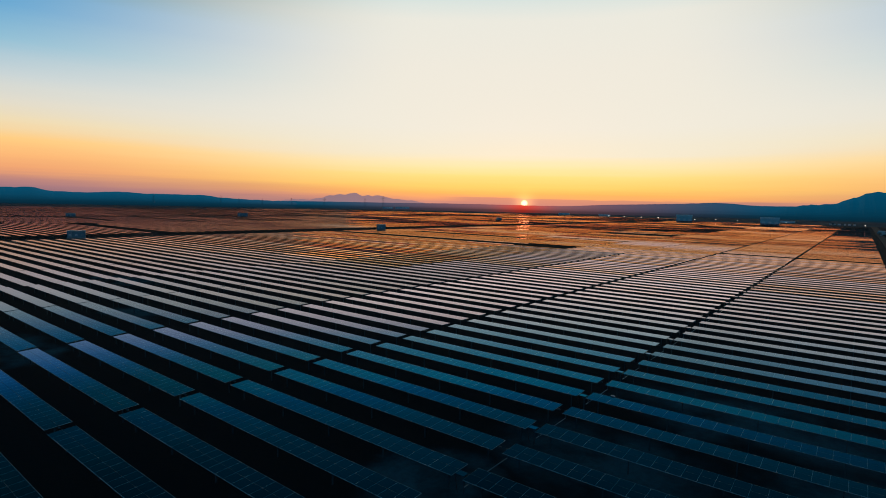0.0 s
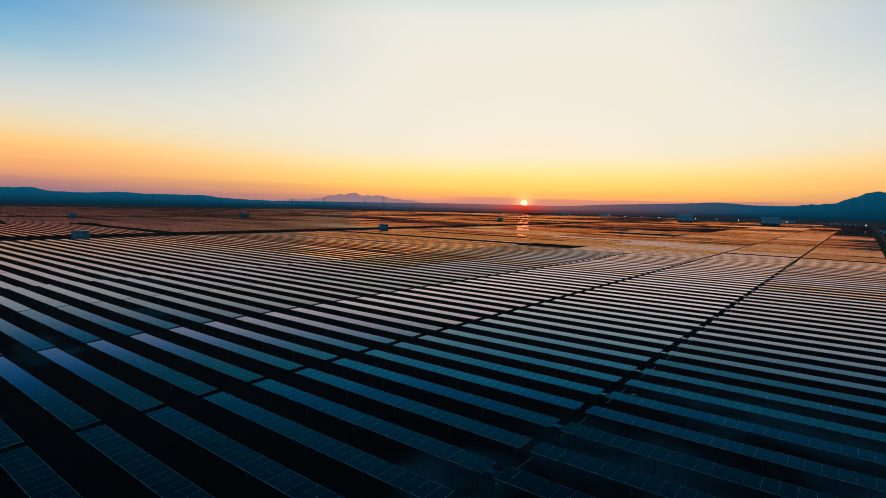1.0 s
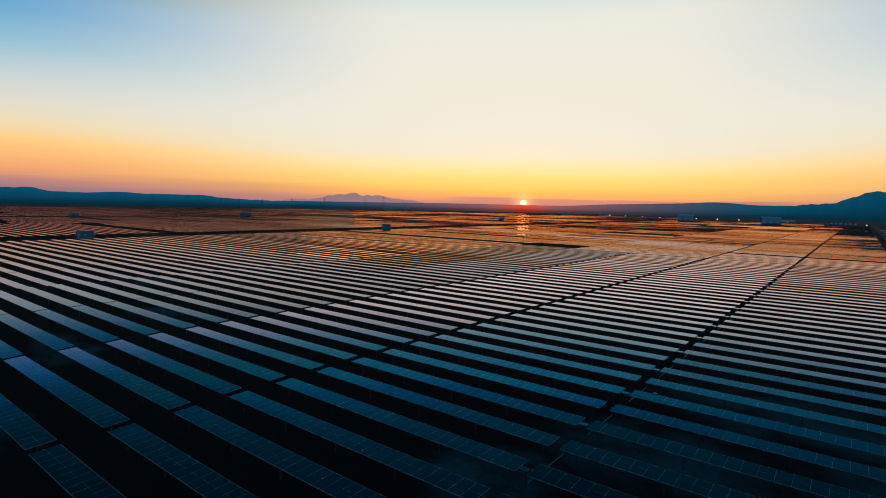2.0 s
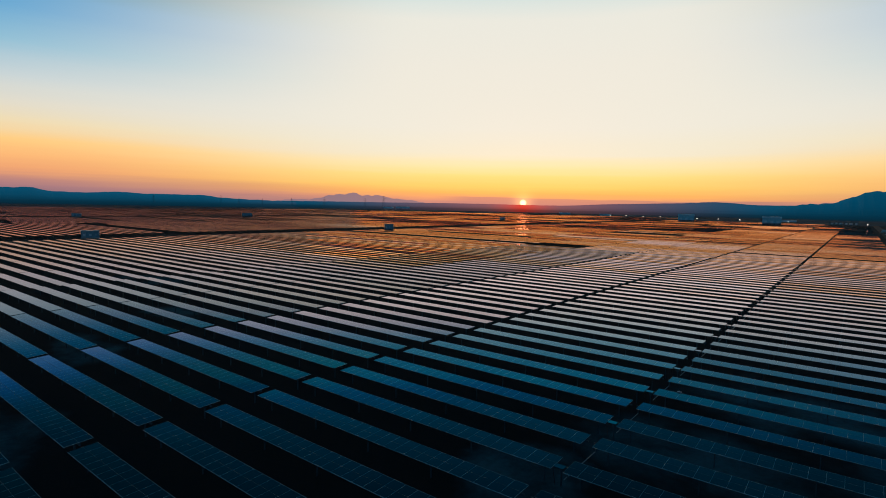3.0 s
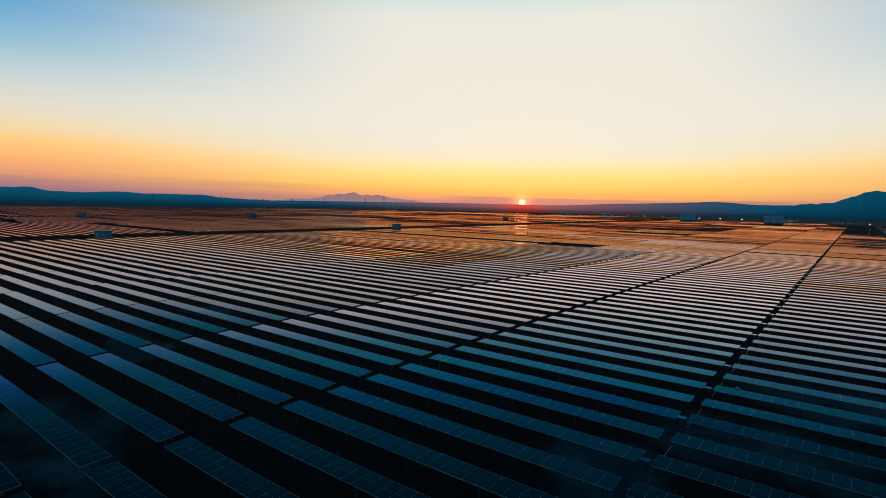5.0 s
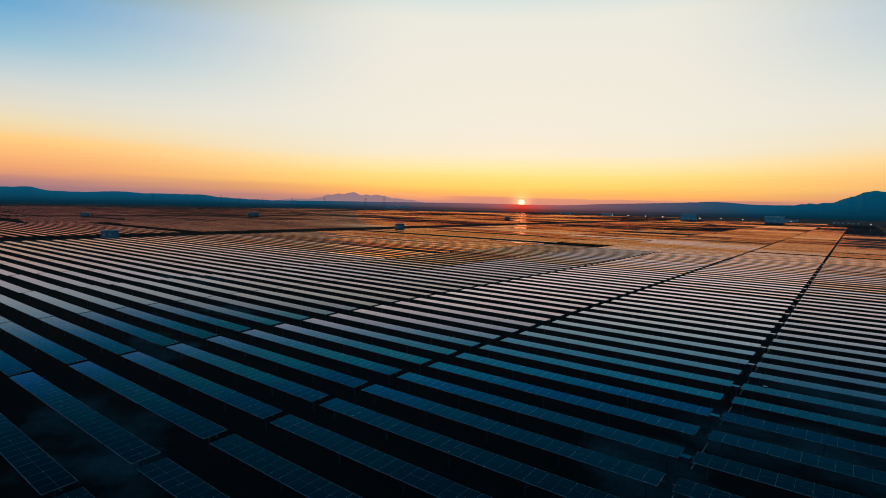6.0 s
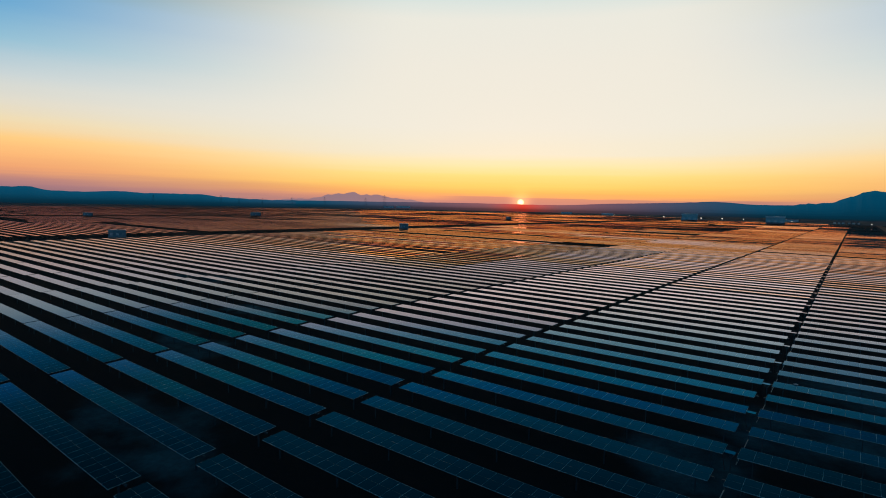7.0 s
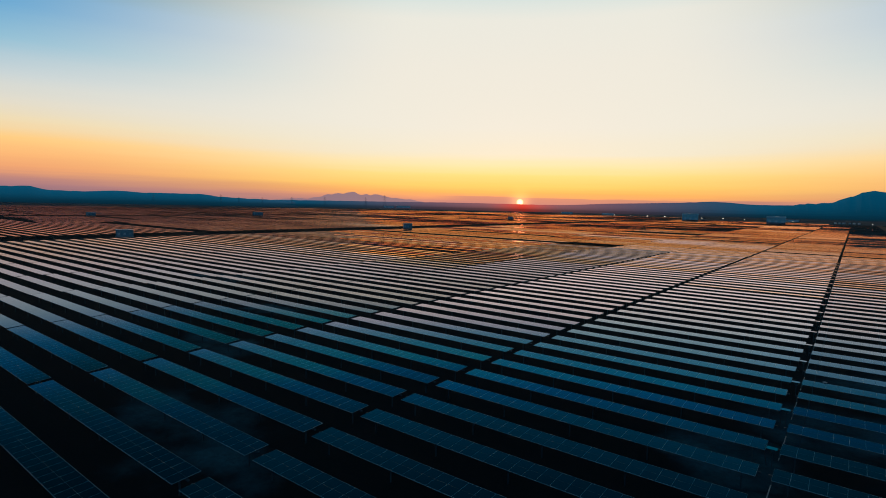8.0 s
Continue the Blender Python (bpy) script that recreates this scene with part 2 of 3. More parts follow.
# Bluer, duller tint that paints darker reflections into the left columns.
LEFT_TINT = [(0.0, (0.01, 0.66, 0.80, 1)), (0.15, (0.01, 0.58, 0.74, 1)), (0.18, (0.01, 0.44, 0.60, 1)), (0.21, (0.01, 0.42, 0.56, 1)), (0.24, (0.01, 0.43, 0.59, 1)), (0.28, (0.03, 0.44, 0.62, 1)), (0.305, (0.18, 0.51, 0.69, 1)), (0.335, (0.56, 0.62, 0.74, 1)), (0.37, (0.76, 0.75, 0.78, 1)), (0.42, (0.85, 0.79, 0.84, 1)),
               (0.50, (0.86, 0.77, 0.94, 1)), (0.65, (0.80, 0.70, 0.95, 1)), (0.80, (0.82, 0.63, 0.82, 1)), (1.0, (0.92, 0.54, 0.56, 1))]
# Gloss amount by angle, steepened for the same graded contrast.
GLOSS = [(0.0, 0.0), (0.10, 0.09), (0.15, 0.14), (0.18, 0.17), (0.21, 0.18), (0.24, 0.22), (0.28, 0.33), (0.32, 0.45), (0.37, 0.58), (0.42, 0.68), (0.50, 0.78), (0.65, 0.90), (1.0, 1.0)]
# Tint for the middle column, set to the reflection tones wanted there.
MID_TINT = [(0.0, (0.01, 0.72, 0.90, 1)), (0.15, (0.01, 0.64, 0.86, 1)), (0.18, (0.01, 0.54, 0.82, 1)), (0.21, (0.02, 0.50, 0.80, 1)), (0.24, (0.07, 0.48, 0.84, 1)), (0.265, (0.24, 0.53, 0.86, 1)), (0.29, (0.58, 0.63, 0.86, 1)), (0.33, (0.82, 0.73, 0.86, 1)),
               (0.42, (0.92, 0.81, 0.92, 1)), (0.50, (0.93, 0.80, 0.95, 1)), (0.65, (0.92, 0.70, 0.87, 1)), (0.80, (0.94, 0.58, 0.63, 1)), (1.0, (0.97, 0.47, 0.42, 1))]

SOIL = ground_material()
GLASS = glass_material("solar_glass", 0.07, 0.8, 9.0, single=True)
# Dimmed and retinted copies of the glass, to darken or lighten whole columns.
GLASS_RIGHT = glass_material("right_solar_glass_dimmed", 0.08, 0.8, 9.0, single=True, gloss_share=0.76)
GLASS_MID = glass_material("mid_solar_glass", 0.07, 0.8, 9.0, single=True, gloss_share=1.0, gloss_tint=MID_TINT)
GLASS_LEFT = glass_material("left_solar_glass_dimmed", 0.07, 0.8, 9.0, single=True, gloss_share=0.64, gloss_tint=LEFT_TINT)
GLASS_FAR = glass_material("solar_glass_far", 0.035, 0.05, 0.7)
# Far copy with weaker, blurred gloss, painting duller reflections into the left blocks.
GLASS_FAR_DIM = glass_material("solar_glass_far_dimmed", 0.10, 0.05, 0.7, gloss_share=0.64, gloss_tint=LEFT_TINT)
GLASS_SEAM = glass_material("solar_glass_jointed", 0.07, 0.3, 5.0, single=True, joints=True)
GLASS_SEAM_RIGHT = glass_material("right_solar_glass_jointed", 0.08, 0.3, 5.0, single=True, joints=True, gloss_share=0.76)
GLASS_SEAM_MID = glass_material("mid_solar_glass_jointed", 0.07, 0.3, 5.0, single=True, joints=True, gloss_share=1.0, gloss_tint=MID_TINT)
GLASS_SEAM_LEFT = glass_material("left_solar_glass_jointed", 0.08, 0.3, 5.0, single=True, joints=True, gloss_share=0.64, gloss_tint=LEFT_TINT)
ALU = material("anodised_frame", (0.20, 0.38, 0.45), 0.35, metal=0.0, spec=0.12, vary=0.1, each=0.2)
# Frame sides: a lightened copy of the frame colour, so the cross joints stand out.
FRAME_SIDE = material("lighter_frame_side", (0.30, 0.47, 0.53), 0.3, metal=0.0, spec=0.15, vary=0.1, each=0.2)
BACKSHEET = material("backsheet", (0.06, 0.075, 0.09), 0.6, vary=0.1)
STEEL = material("galvanised_steel", (0.036, 0.092, 0.118), 0.6, metal=0.0, spec=0.3, vary=0.2, scale=2.0, bump=0.2)
PLATE = material("painted_plate", (0.30, 0.36, 0.40), 0.45, vary=0.15)
RUBBER = material("dark_cable", (0.02, 0.02, 0.022), 0.6)
WHITE = material("weathered_white_paint", (0.78, 0.80, 0.82), 0.6, vary=0.15, scale=1.2)
STATION = material("pale_blue_panels", (0.16, 0.28, 0.35), 0.5, vary=0.15, scale=0.8)
HALL = material("pale_blue_cladding", (0.36, 0.62, 0.70), 0.5, vary=0.12, scale=0.3)
GREY = material("grey_sheet_metal", (0.68, 0.74, 0.78), 0.5, vary=0.15, scale=0.4)
CONCRETE = material("concrete", (0.34, 0.33, 0.31), 0.9, vary=0.2, bump=0.3)
GRAVEL = material("compacted_gravel", (0.075, 0.07, 0.06), 0.95, spec=0.1, vary=0.3, scale=0.2, fine=6.0, bump=0.5)
LAMP_ON = glow_material("lamp_light", (1.0, 0.93, 0.80, 1), 5.0)


# ---------------------------------------------------------------- building helpers
def box(bm, x0, x1, y0, y1, z0, z1, m=None, mat=0):
    v = [bm.verts.new(Vector((x, y, z)) if m is None else m @ Vector((x, y, z))) for z in (z0, z1) for x, y in ((x0, y0), (x1, y0), (x1, y1), (x0, y1))]
    for a in ((3, 2, 1, 0), (4, 5, 6, 7), (0, 1, 5, 4), (1, 2, 6, 5), (2, 3, 7, 6), (3, 0, 4, 7)):
        bm.faces.new([v[i] for i in a]).material_index = mat


def tube(bm, a, b, r0, r1=None, n=8):
    a, b = Vector(a), Vector(b)
    r1 = r0 if r1 is None else r1
    q = (b - a).to_track_quat("Z", "Y").to_matrix()
    rings = [[bm.verts.new(p + q @ Vector((r * math.cos(2 * math.pi * i / n), r * math.sin(2 * math.pi * i / n), 0))) for i in range(n)] for p, r in ((a, r0), (b, r1))]
    for i in range(n):
        bm.faces.new((rings[0][i], rings[0][(i + 1) % n], rings[1][(i + 1) % n], rings[1][i]))
    bm.faces.new(rings[0][::-1])
    bm.faces.new(rings[1])


def mesh_of(name, bm, *mats):
    me = bpy.data.meshes.new(name)
    bm.normal_update()
    bm.to_mesh(me)
    bm.free()
    for m in mats:
        me.materials.append(m)
    return me


def part(name, data, parent, label="", at=None):
    """One mesh under a thing or under a part."""
    ob = new(name, data)
    ob.parent = parent
    if at is not None:
        ob.matrix_basis = at
    return tagged(ob, label)


def shaped(fill, name, *mats):
    bm = bmesh.new()
    fill(bm)
    return mesh_of(name, bm, *mats)


# ---------------------------------------------------------------- ground and distance
def make_ground():
    bm = bmesh.new()
    R, N = 4990.0, 96
    c = bm.verts.new((0, 0, 0))
    rings = []
    for r in (150, 600, 2000, R):
        rings.append([bm.verts.new((r * math.cos(2 * math.pi * i / N), r * math.sin(2 * math.pi * i / N), 0)) for i in range(N)])
    for i in range(N):
        j = (i + 1) % N
        bm.faces.new((c, rings[0][i], rings[0][j]))
        for a, b in zip(rings, rings[1:]):
            bm.faces.new((a[i], b[i], b[j], a[j]))
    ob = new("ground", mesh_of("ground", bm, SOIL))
    tagged(ob, "dark bare steppe soil with paler dry patches, tinted hazy blue far out", "ground", kind="structure")


MID = Vector((12.5, -33.0, 0))


def ridge(name, label, az0, az1, dist, depth, height, mat, steps=220, seed=0.0, rough=0.05):
    """A range of hills: height(az) gives degrees above the eye's level along its crest."""
    bm = bmesh.new()
    prev = None
    for i in range(steps + 1):
        az = az0 + (az1 - az0) * i / steps
        w = heading(az)
        jag = rough * noise.fractal(Vector((az * 1.4, seed, 0)), 0.9, 2.1, 5)
        fade = min(1, 9 * i / steps, 9 * (steps - i) / steps)
        top = dist * math.tan(radians(height(az) * fade + jag)) + 19.3
        col = []
        for k, (d, h) in enumerate(((-depth, -0.02), (-0.3 * depth, 0.06), (-0.16 * depth, 0.36), (-0.07 * depth, 0.76), (0, 1.0), (0.1 * depth, 0.86), (0.2 * depth, -0.02))):
            bulge = 1 + (0.1 * noise.noise(Vector((az * 2.0, k, seed))) if 0 < k < 4 else 0)
            p = MID + w * (dist + d)
            col.append(bm.verts.new((p.x, p.y, top * h * bulge)))
        if prev:
            for a, b, c, d in zip(prev, prev[1:], col[1:], col):
                bm.faces.new((a, b, c, d))
        prev = col
    ob = new(name, mesh_of(name, bm, mat))
    tagged(ob, label, "hills", kind="structure")


def bumps(base, *gs):
    return lambda az: base + sum(h * math.exp(-((az - c) / w) ** 2) for c, w, h in gs)


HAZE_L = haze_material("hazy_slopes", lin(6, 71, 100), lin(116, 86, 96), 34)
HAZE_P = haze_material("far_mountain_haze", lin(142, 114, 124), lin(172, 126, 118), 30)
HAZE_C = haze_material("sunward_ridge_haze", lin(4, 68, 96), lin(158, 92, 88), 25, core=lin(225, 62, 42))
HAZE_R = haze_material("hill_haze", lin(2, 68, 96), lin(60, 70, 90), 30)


def make_distance():
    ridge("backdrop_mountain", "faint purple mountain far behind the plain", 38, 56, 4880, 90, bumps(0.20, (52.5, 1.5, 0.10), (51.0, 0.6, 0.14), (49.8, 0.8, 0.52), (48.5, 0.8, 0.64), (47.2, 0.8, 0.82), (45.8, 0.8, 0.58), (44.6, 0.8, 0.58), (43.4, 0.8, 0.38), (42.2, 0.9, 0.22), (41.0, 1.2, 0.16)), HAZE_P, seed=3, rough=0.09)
    # Long low feet carry the painted haze forward over the plain.
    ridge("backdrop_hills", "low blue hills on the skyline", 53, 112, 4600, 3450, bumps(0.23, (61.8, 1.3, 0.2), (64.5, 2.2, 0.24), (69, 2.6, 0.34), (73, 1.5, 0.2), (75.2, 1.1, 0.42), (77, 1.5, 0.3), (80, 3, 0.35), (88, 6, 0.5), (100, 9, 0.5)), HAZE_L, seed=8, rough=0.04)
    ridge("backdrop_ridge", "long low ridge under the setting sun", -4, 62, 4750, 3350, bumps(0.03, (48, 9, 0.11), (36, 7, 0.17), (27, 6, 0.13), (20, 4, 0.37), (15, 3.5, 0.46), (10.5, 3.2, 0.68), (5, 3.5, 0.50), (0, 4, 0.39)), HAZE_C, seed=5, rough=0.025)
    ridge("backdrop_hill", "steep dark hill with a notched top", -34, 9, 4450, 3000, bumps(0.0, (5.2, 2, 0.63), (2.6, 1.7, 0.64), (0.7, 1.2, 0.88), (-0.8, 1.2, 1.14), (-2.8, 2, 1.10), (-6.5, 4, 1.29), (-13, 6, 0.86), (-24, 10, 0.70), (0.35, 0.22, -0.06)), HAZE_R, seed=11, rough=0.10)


make_ground()
make_distance()

# ---------------------------------------------------------------- solar field
PITCH, WIDE, LONG, COUNT = 5.0, 1.005, 1.92, 27
TOP = 1.6                       # height of the upper, far edge of a table
TILTS = (-2.6, -2.1, -1.6, -1.1, -0.6, -0.1, 0.4, 0.9, 1.4, 1.9, 2.4, 2.9, 3.4, 4.0, 4.6, 5.2, 5.9, 6.6, 7.3)


def module_mesh(glass):
    """A framed module, its far edge on the x axis, reaching towards -y."""
    bm = bmesh.new()
    w, l, f, t = WIDE - 0.008, LONG, 0.028, 0.035
    e = 0.007
    box(bm, 0, w, -l, -l + f, -t, 0, mat=0)
    box(bm, 0, w, -f, 0, -t, 0, mat=0)
    box(bm, 0, e, -l + f, -f, -t, 0, mat=3)
    box(bm, w - e, w, -l + f, -f, -t, 0, mat=3)
    for y0, y1 in ((-l + f, -l / 2 - 0.012), (-l / 2 + 0.012, -f)):
        v = [bm.verts.new((x, y, -0.001)) for x, y in ((e, y0), (w - e, y0), (w - e, y1), (e, y1))]
        bm.faces.new(v).material_index = 1
    v = [bm.verts.new((x, y, -0.001)) for x, y in ((e, -l / 2 - 0.012), (w - e, -l / 2 - 0.012), (w - e, -l / 2 + 0.012), (e, -l / 2 + 0.012))]
    bm.faces.new(v).material_index = 2
    v = [bm.verts.new((x, y, -0.012)) for x, y in ((e, -f), (w - e, -f), (w - e, -l + f), (e, -l + f))]
    bm.faces.new(v).material_index = 2
    return mesh_of("solar_module", bm, ALU, glass, BACKSHEET, FRAME_SIDE)


def deck_mesh(tilt, glass):
    """The closed deck of a table further off: a frame round one sheet."""
    bm = bmesh.new()
    m = pose(0, 0, TOP, tilt)
    w, f, t = COUNT * WIDE - 0.02, 0.035, 0.035
    lo = [bm.verts.new(m @ Vector(p)) for p in ((0, -LONG, -t), (w, -LONG, -t), (w, 0, -t), (0, 0, -t))]
    hi = [bm.verts.new(m @ Vector(p)) for p in ((0, -LONG, 0), (w, -LONG, 0), (w, 0, 0), (0, 0, 0))]
    inn = [bm.verts.new(m @ Vector(p)) for p in ((f, f - LONG, -0.003), (w - f, f - LONG, -0.003), (w - f, -f, -0.003), (f, -f, -0.003))]
    bm.faces.new(lo[::-1])
    bm.faces.new(inn).material_index = 1
    for a in range(4):
        b = (a + 1) % 4
        bm.faces.new((lo[a], lo[b], hi[b], hi[a]))
        bm.faces.new((hi[a], hi[b], inn[b], inn[a]))
    return mesh_of("module_deck", bm, ALU, glass)


GLASS_TONES = ("right_dim", "new", "mid", "left_dim", "left_dim")      # glass copy for each column of tables, by the reflection tone painted there
MODULE = {"new": module_mesh(GLASS), "right_dim": module_mesh(GLASS_RIGHT), "mid": module_mesh(GLASS_MID), "left_dim": module_mesh(GLASS_LEFT)}
LENGTH = COUNT * WIDE - 0.02
POSTS = [0.9 + k * (LENGTH - 1.8) / 4 for k in range(5)]
axis_y = lambda tilt: -LONG / 2 * math.cos(radians(tilt))
axis_z = lambda tilt: TOP - LONG / 2 * math.sin(radians(tilt)) - 0.13
TUBE = {a: shaped(lambda bm: box(bm, -0.25, LENGTH + 0.25, axis_y(a) - 0.06, axis_y(a) + 0.06, axis_z(a) - 0.06, axis_z(a) + 0.06), "torque_tube", STEEL) for a in TILTS}


def post_fill(bm, h):
    box(bm, -0.035, 0.035, -0.055, -0.048, -0.3, h)
    box(bm, -0.035, 0.035, 0.048, 0.055, -0.3, h)
    box(bm, -0.004, 0.004, -0.048, 0.048, -0.3, h)
    box(bm, -0.08, 0.08, -0.09, 0.09, h, h + 0.05)


POST = {a: shaped(lambda bm: post_fill(bm, axis_z(a) - 0.11), "post", STEEL) for a in TILTS}
RAIL = shaped(lambda bm: box(bm, -0.02, 0.02, -0.55, 0.55, 0.06, 0.092), "rail", STEEL)
DECK = {(a, b): deck_mesh(a, g) for a in TILTS for b, g in (("new", GLASS_SEAM), ("right_dim", GLASS_SEAM_RIGHT), ("mid", GLASS_SEAM_MID), ("left_dim", GLASS_SEAM_LEFT))}
TABLE_LABEL = "long low table of dark blue framed solar modules on steel posts"


def solar_table(tilt, fine, glass_tone):
    """A tracker table; its origin is on the ground below the left end of its far edge."""
    t = new("solar_table")
    tagged(t, TABLE_LABEL, "solar panel", "rows of solar tables")
    if fine:
        for i in range(COUNT):
            part("solar_module", MODULE[glass_tone], t, at=pose(i * WIDE, 0, TOP, tilt))
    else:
        part("module_deck", DECK[tilt, glass_tone], t, "deck of dark blue jointed modules")
    part("torque_tube", TUBE[tilt], t, "square galvanised steel tube")
    for x in POSTS:
        part("post", POST[tilt], t, at=pose(x, axis_y(tilt), 0))
        if fine:
            part("rail", RAIL, t, at=pose(x + 0.5, axis_y(tilt), axis_z(tilt), tilt))
    return t


# left ends of the columns of tables nearest the camera
COLUMNS = [0.93, -27.12, -55.35, -83.45, -111.0]
LENS_SHIFT = [0.0, 0.0, 0.10, 0.25, 0.30]      # shifts of the further columns, fitted to the view where the lens bows its left edge
ROWS_NEAR = (-10, 40)


def is_fine(c, j):
    return (c <= 2 and j <= 13) or (c == 3 and j <= 7)


def draw(*k):
    return random.Random(repr(k)).random()


def glide(v, a, b, p, q):
    return p + (q - p) * max(0.0, min(1.0, (v - a) / (b - a)))


def table_tilt(x, y):
    """Mean tilt of the tables, block by block, fitted so that reflections and strip widths suit the camera's view."""
    near = glide(x, -84, -40, 4.9, 2.2)
    if x > -84:
        return glide(y, 0, glide(x, -60, 0, 45, 75), near, 0.0) - glide(y, 80, 150, 0.0, 0.2)
    return glide(y, -20, 45, 4.8, 0.7) - glide(y, 50, 90, 0.0, 1.6) - glide(-y / x, 0.5, 0.85, 0.0, 1.5) * glide(y, 100, 190, 1.0, -0.2)


def uneven(j):
    """Rows further out are less evenly set: one tilt error for a whole row."""
    return glide(j, 12, 24, 0.0, 1.7) * (draw("uneven", j) - 0.5)


def make_near_tables():
    proto = {}
    for j in range(*ROWS_NEAR):
        for c, x in enumerate(COLUMNS):
            lean = table_tilt(x, j * PITCH) + (0.9 if c < 3 else 1.5) * (draw("tilt", c, j) - 0.5) + uneven(j)
            key = (min(TILTS, key=lambda a: abs(a - lean)), is_fine(c, j), GLASS_TONES[c])
            at = pose(x, j * PITCH + LENS_SHIFT[c] + glide(j, 16, 24, 0.0, 0.5) * (draw("line", c // 2, j) - 0.5), 0)
            if key in proto:
                copy_thing(proto[key], at)
            else:
                proto[key] = solar_table(*key)
                proto[key].matrix_basis = at


make_near_tables()


def make_far_tables():
    """The rest of the plant: thousands of tables too far off to count."""
    verts, faces = [], []

    def slab(x0, x1, y, tilt):
        c, s = math.cos(radians(tilt)) * LONG, math.sin(radians(tilt)) * LONG
        n = len(verts)
        mid = TOP - 0.07
        zf, zn = mid + s / 2, mid - s / 2
        for dz in (-0.04, 0.0):
            verts.extend(((x0, y - c, zn + dz), (x1, y - c, zn + dz), (x1, y, zf + dz), (x0, y, zf + dz)))
        for f in ((3, 2, 1, 0), (4, 5, 6, 7), (0, 1, 5, 4), (1, 2, 6, 5), (2, 3, 7, 6), (3, 0, 4, 7)):
            faces.append(tuple(n + i for i in f))

    def column(x0, blk, j0, j1, roads, gap, sway, lean):
        for j in range(j0, j1):
            y = j * PITCH + 0.45 * (draw("off", blk, j) - 0.5)
            if any(a < y < b for a, b in roads):
                continue
            if y > 225 or x0 < -290:
                thin = gap * glide(math.hypot(x0, y), 420, 560, 0.1, 1.0) if x0 < -290 else gap
                if any(draw("gap", blk, j - i) < thin / (1 + 2 * i) for i in range(3)):
                    continue
                wide = 5 if y < 450 else 13
                aside = glide(-x0, 1.15 * y, 1.75 * y + 1, 0.0, 1.0) if x0 < -290 else 0.0      # blocks away from the sunset: tilt lowered to fit the reflections in view
                tilt = lean - 1.0 * aside + (1 - 0.6 * aside) * sway * (draw("band", blk, j // wide) - 0.5) + 0.9 * (draw("strip", x0, j // 4) - 0.5) + 0.8 * (draw("row", blk, j) - 0.5) + glide(y, 880, 960, 0.0, 0.5)
            else:
                tilt = table_tilt(x0, y) + 1.3 * (draw("row", blk, j) - 0.5) + uneven(j)
            slab(x0, x0 + LENGTH, y, tilt)

    # the last argument, lean, is a column's mean tilt, fitted to the reflections in view
    right_roads = ((231, 237), (398, 404), (640, 648))
    for x, lean in ((0.93, -0.3), (-27.12, 0.0)):
        column(x, "right", ROWS_NEAR[1], 188, right_roads, 0.01, 0.9, lean)
    x, k = -55.25, 2
    while x > -250:
        if x > -105:
            column(x, 1, ROWS_NEAR[1], 205, ((330, 338),), 0.02, 1.6, 0.2)
        else:
            column(x, 2 + k // 3, ROWS_NEAR[1] if x > -111 else -4, 210, ((200, 218) if x > -120 else (204, 214),), 0.05, 1.7, -0.2)
        x -= 27.6
        k += 1
    x = -304.1
    while x > -1120:
        if not (-600 < x < -570):
            last = (240 if x > -760 else 200) + int(20 * draw("end", k // 4))
            column(x, 40 + k // 5, 0, last, (), 0.07 if x < -700 else 0.14, 2.1, -0.25)
        x -= 27.6
        k += 1
    me = bpy.data.meshes.new("far_solar_tables")
    me.from_pydata(verts, [], faces)
    me.materials.append(GLASS_FAR)
    me.materials.append(GLASS_FAR_DIM)
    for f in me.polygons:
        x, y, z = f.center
        if (-255 < x < -105 and y < -0.8 * x - 14) or (x < -290 and y < -0.9 * x):      # the blocks on both sides of the gravel road, left of the sunset: dimmed reflections
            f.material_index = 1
    ob = new("far_solar_tables", me)
    tagged(ob, "endless rows of solar tables reflecting the dusk sky", "solar panel", kind="stuff")


make_far_tables()


# ---------------------------------------------------------------- drive units in the wide aisle
def drive_unit():
    """Small motor with its own panel; a shaft couples the odd row to the next row beyond."""
    t = new("drive_unit")
    tagged(t, "grey tracker drive with small panel and long coupling shaft", "motor", "tracker drives in the aisle")
    part("control_panel", shaped(lambda bm: box(bm, 0.03, 0.74, -1.52, -0.95, 1.50, 1.53), "control_panel", GLASS_FAR), t, "small pale tilted panel")
    part("gearbox", shaped(lambda bm: (box(bm, 0.25, 0.60, -1.2, -0.85, 1.22, 1.48), tube(bm, (0.42, -1.02, 1.1), (0.42, -1.02, 1.24), 0.12)), "gearbox", STEEL), t)
    part("post", shaped(lambda bm: post_fill(bm, 1.08), "drive_post", STEEL), t, at=pose(0.42, -1.02, 0))
    part("coupling_shaft", shaped(lambda bm: tube(bm, (0.86, -1.6, 0.86), (0.86, 3.95, 0.86), 0.035), "coupling_shaft", ALU), t, "slim bright steel shaft")
    for y in (-1.02, 3.9):
        part("shaft_arm", shaped(lambda bm: box(bm, 0.82, 0.90, y - 0.05, y + 0.05, 0.80, 1.42), "shaft_arm", STEEL), t)
    part("cable", shaped(lambda bm: tube(bm, (-0.1, -1.35, 1.35), (0.1, -1.30, 0.1), 0.02), "cable", RUBBER), t)
    return t


def make_drives():
    first = None
    for j in range(-9, 40, 2):
        at = pose(0, j * PITCH, 0)
        if first is None:
            first = drive_unit()
            first.matrix_basis = at
        else:
            copy_thing(first, at)


make_drives()


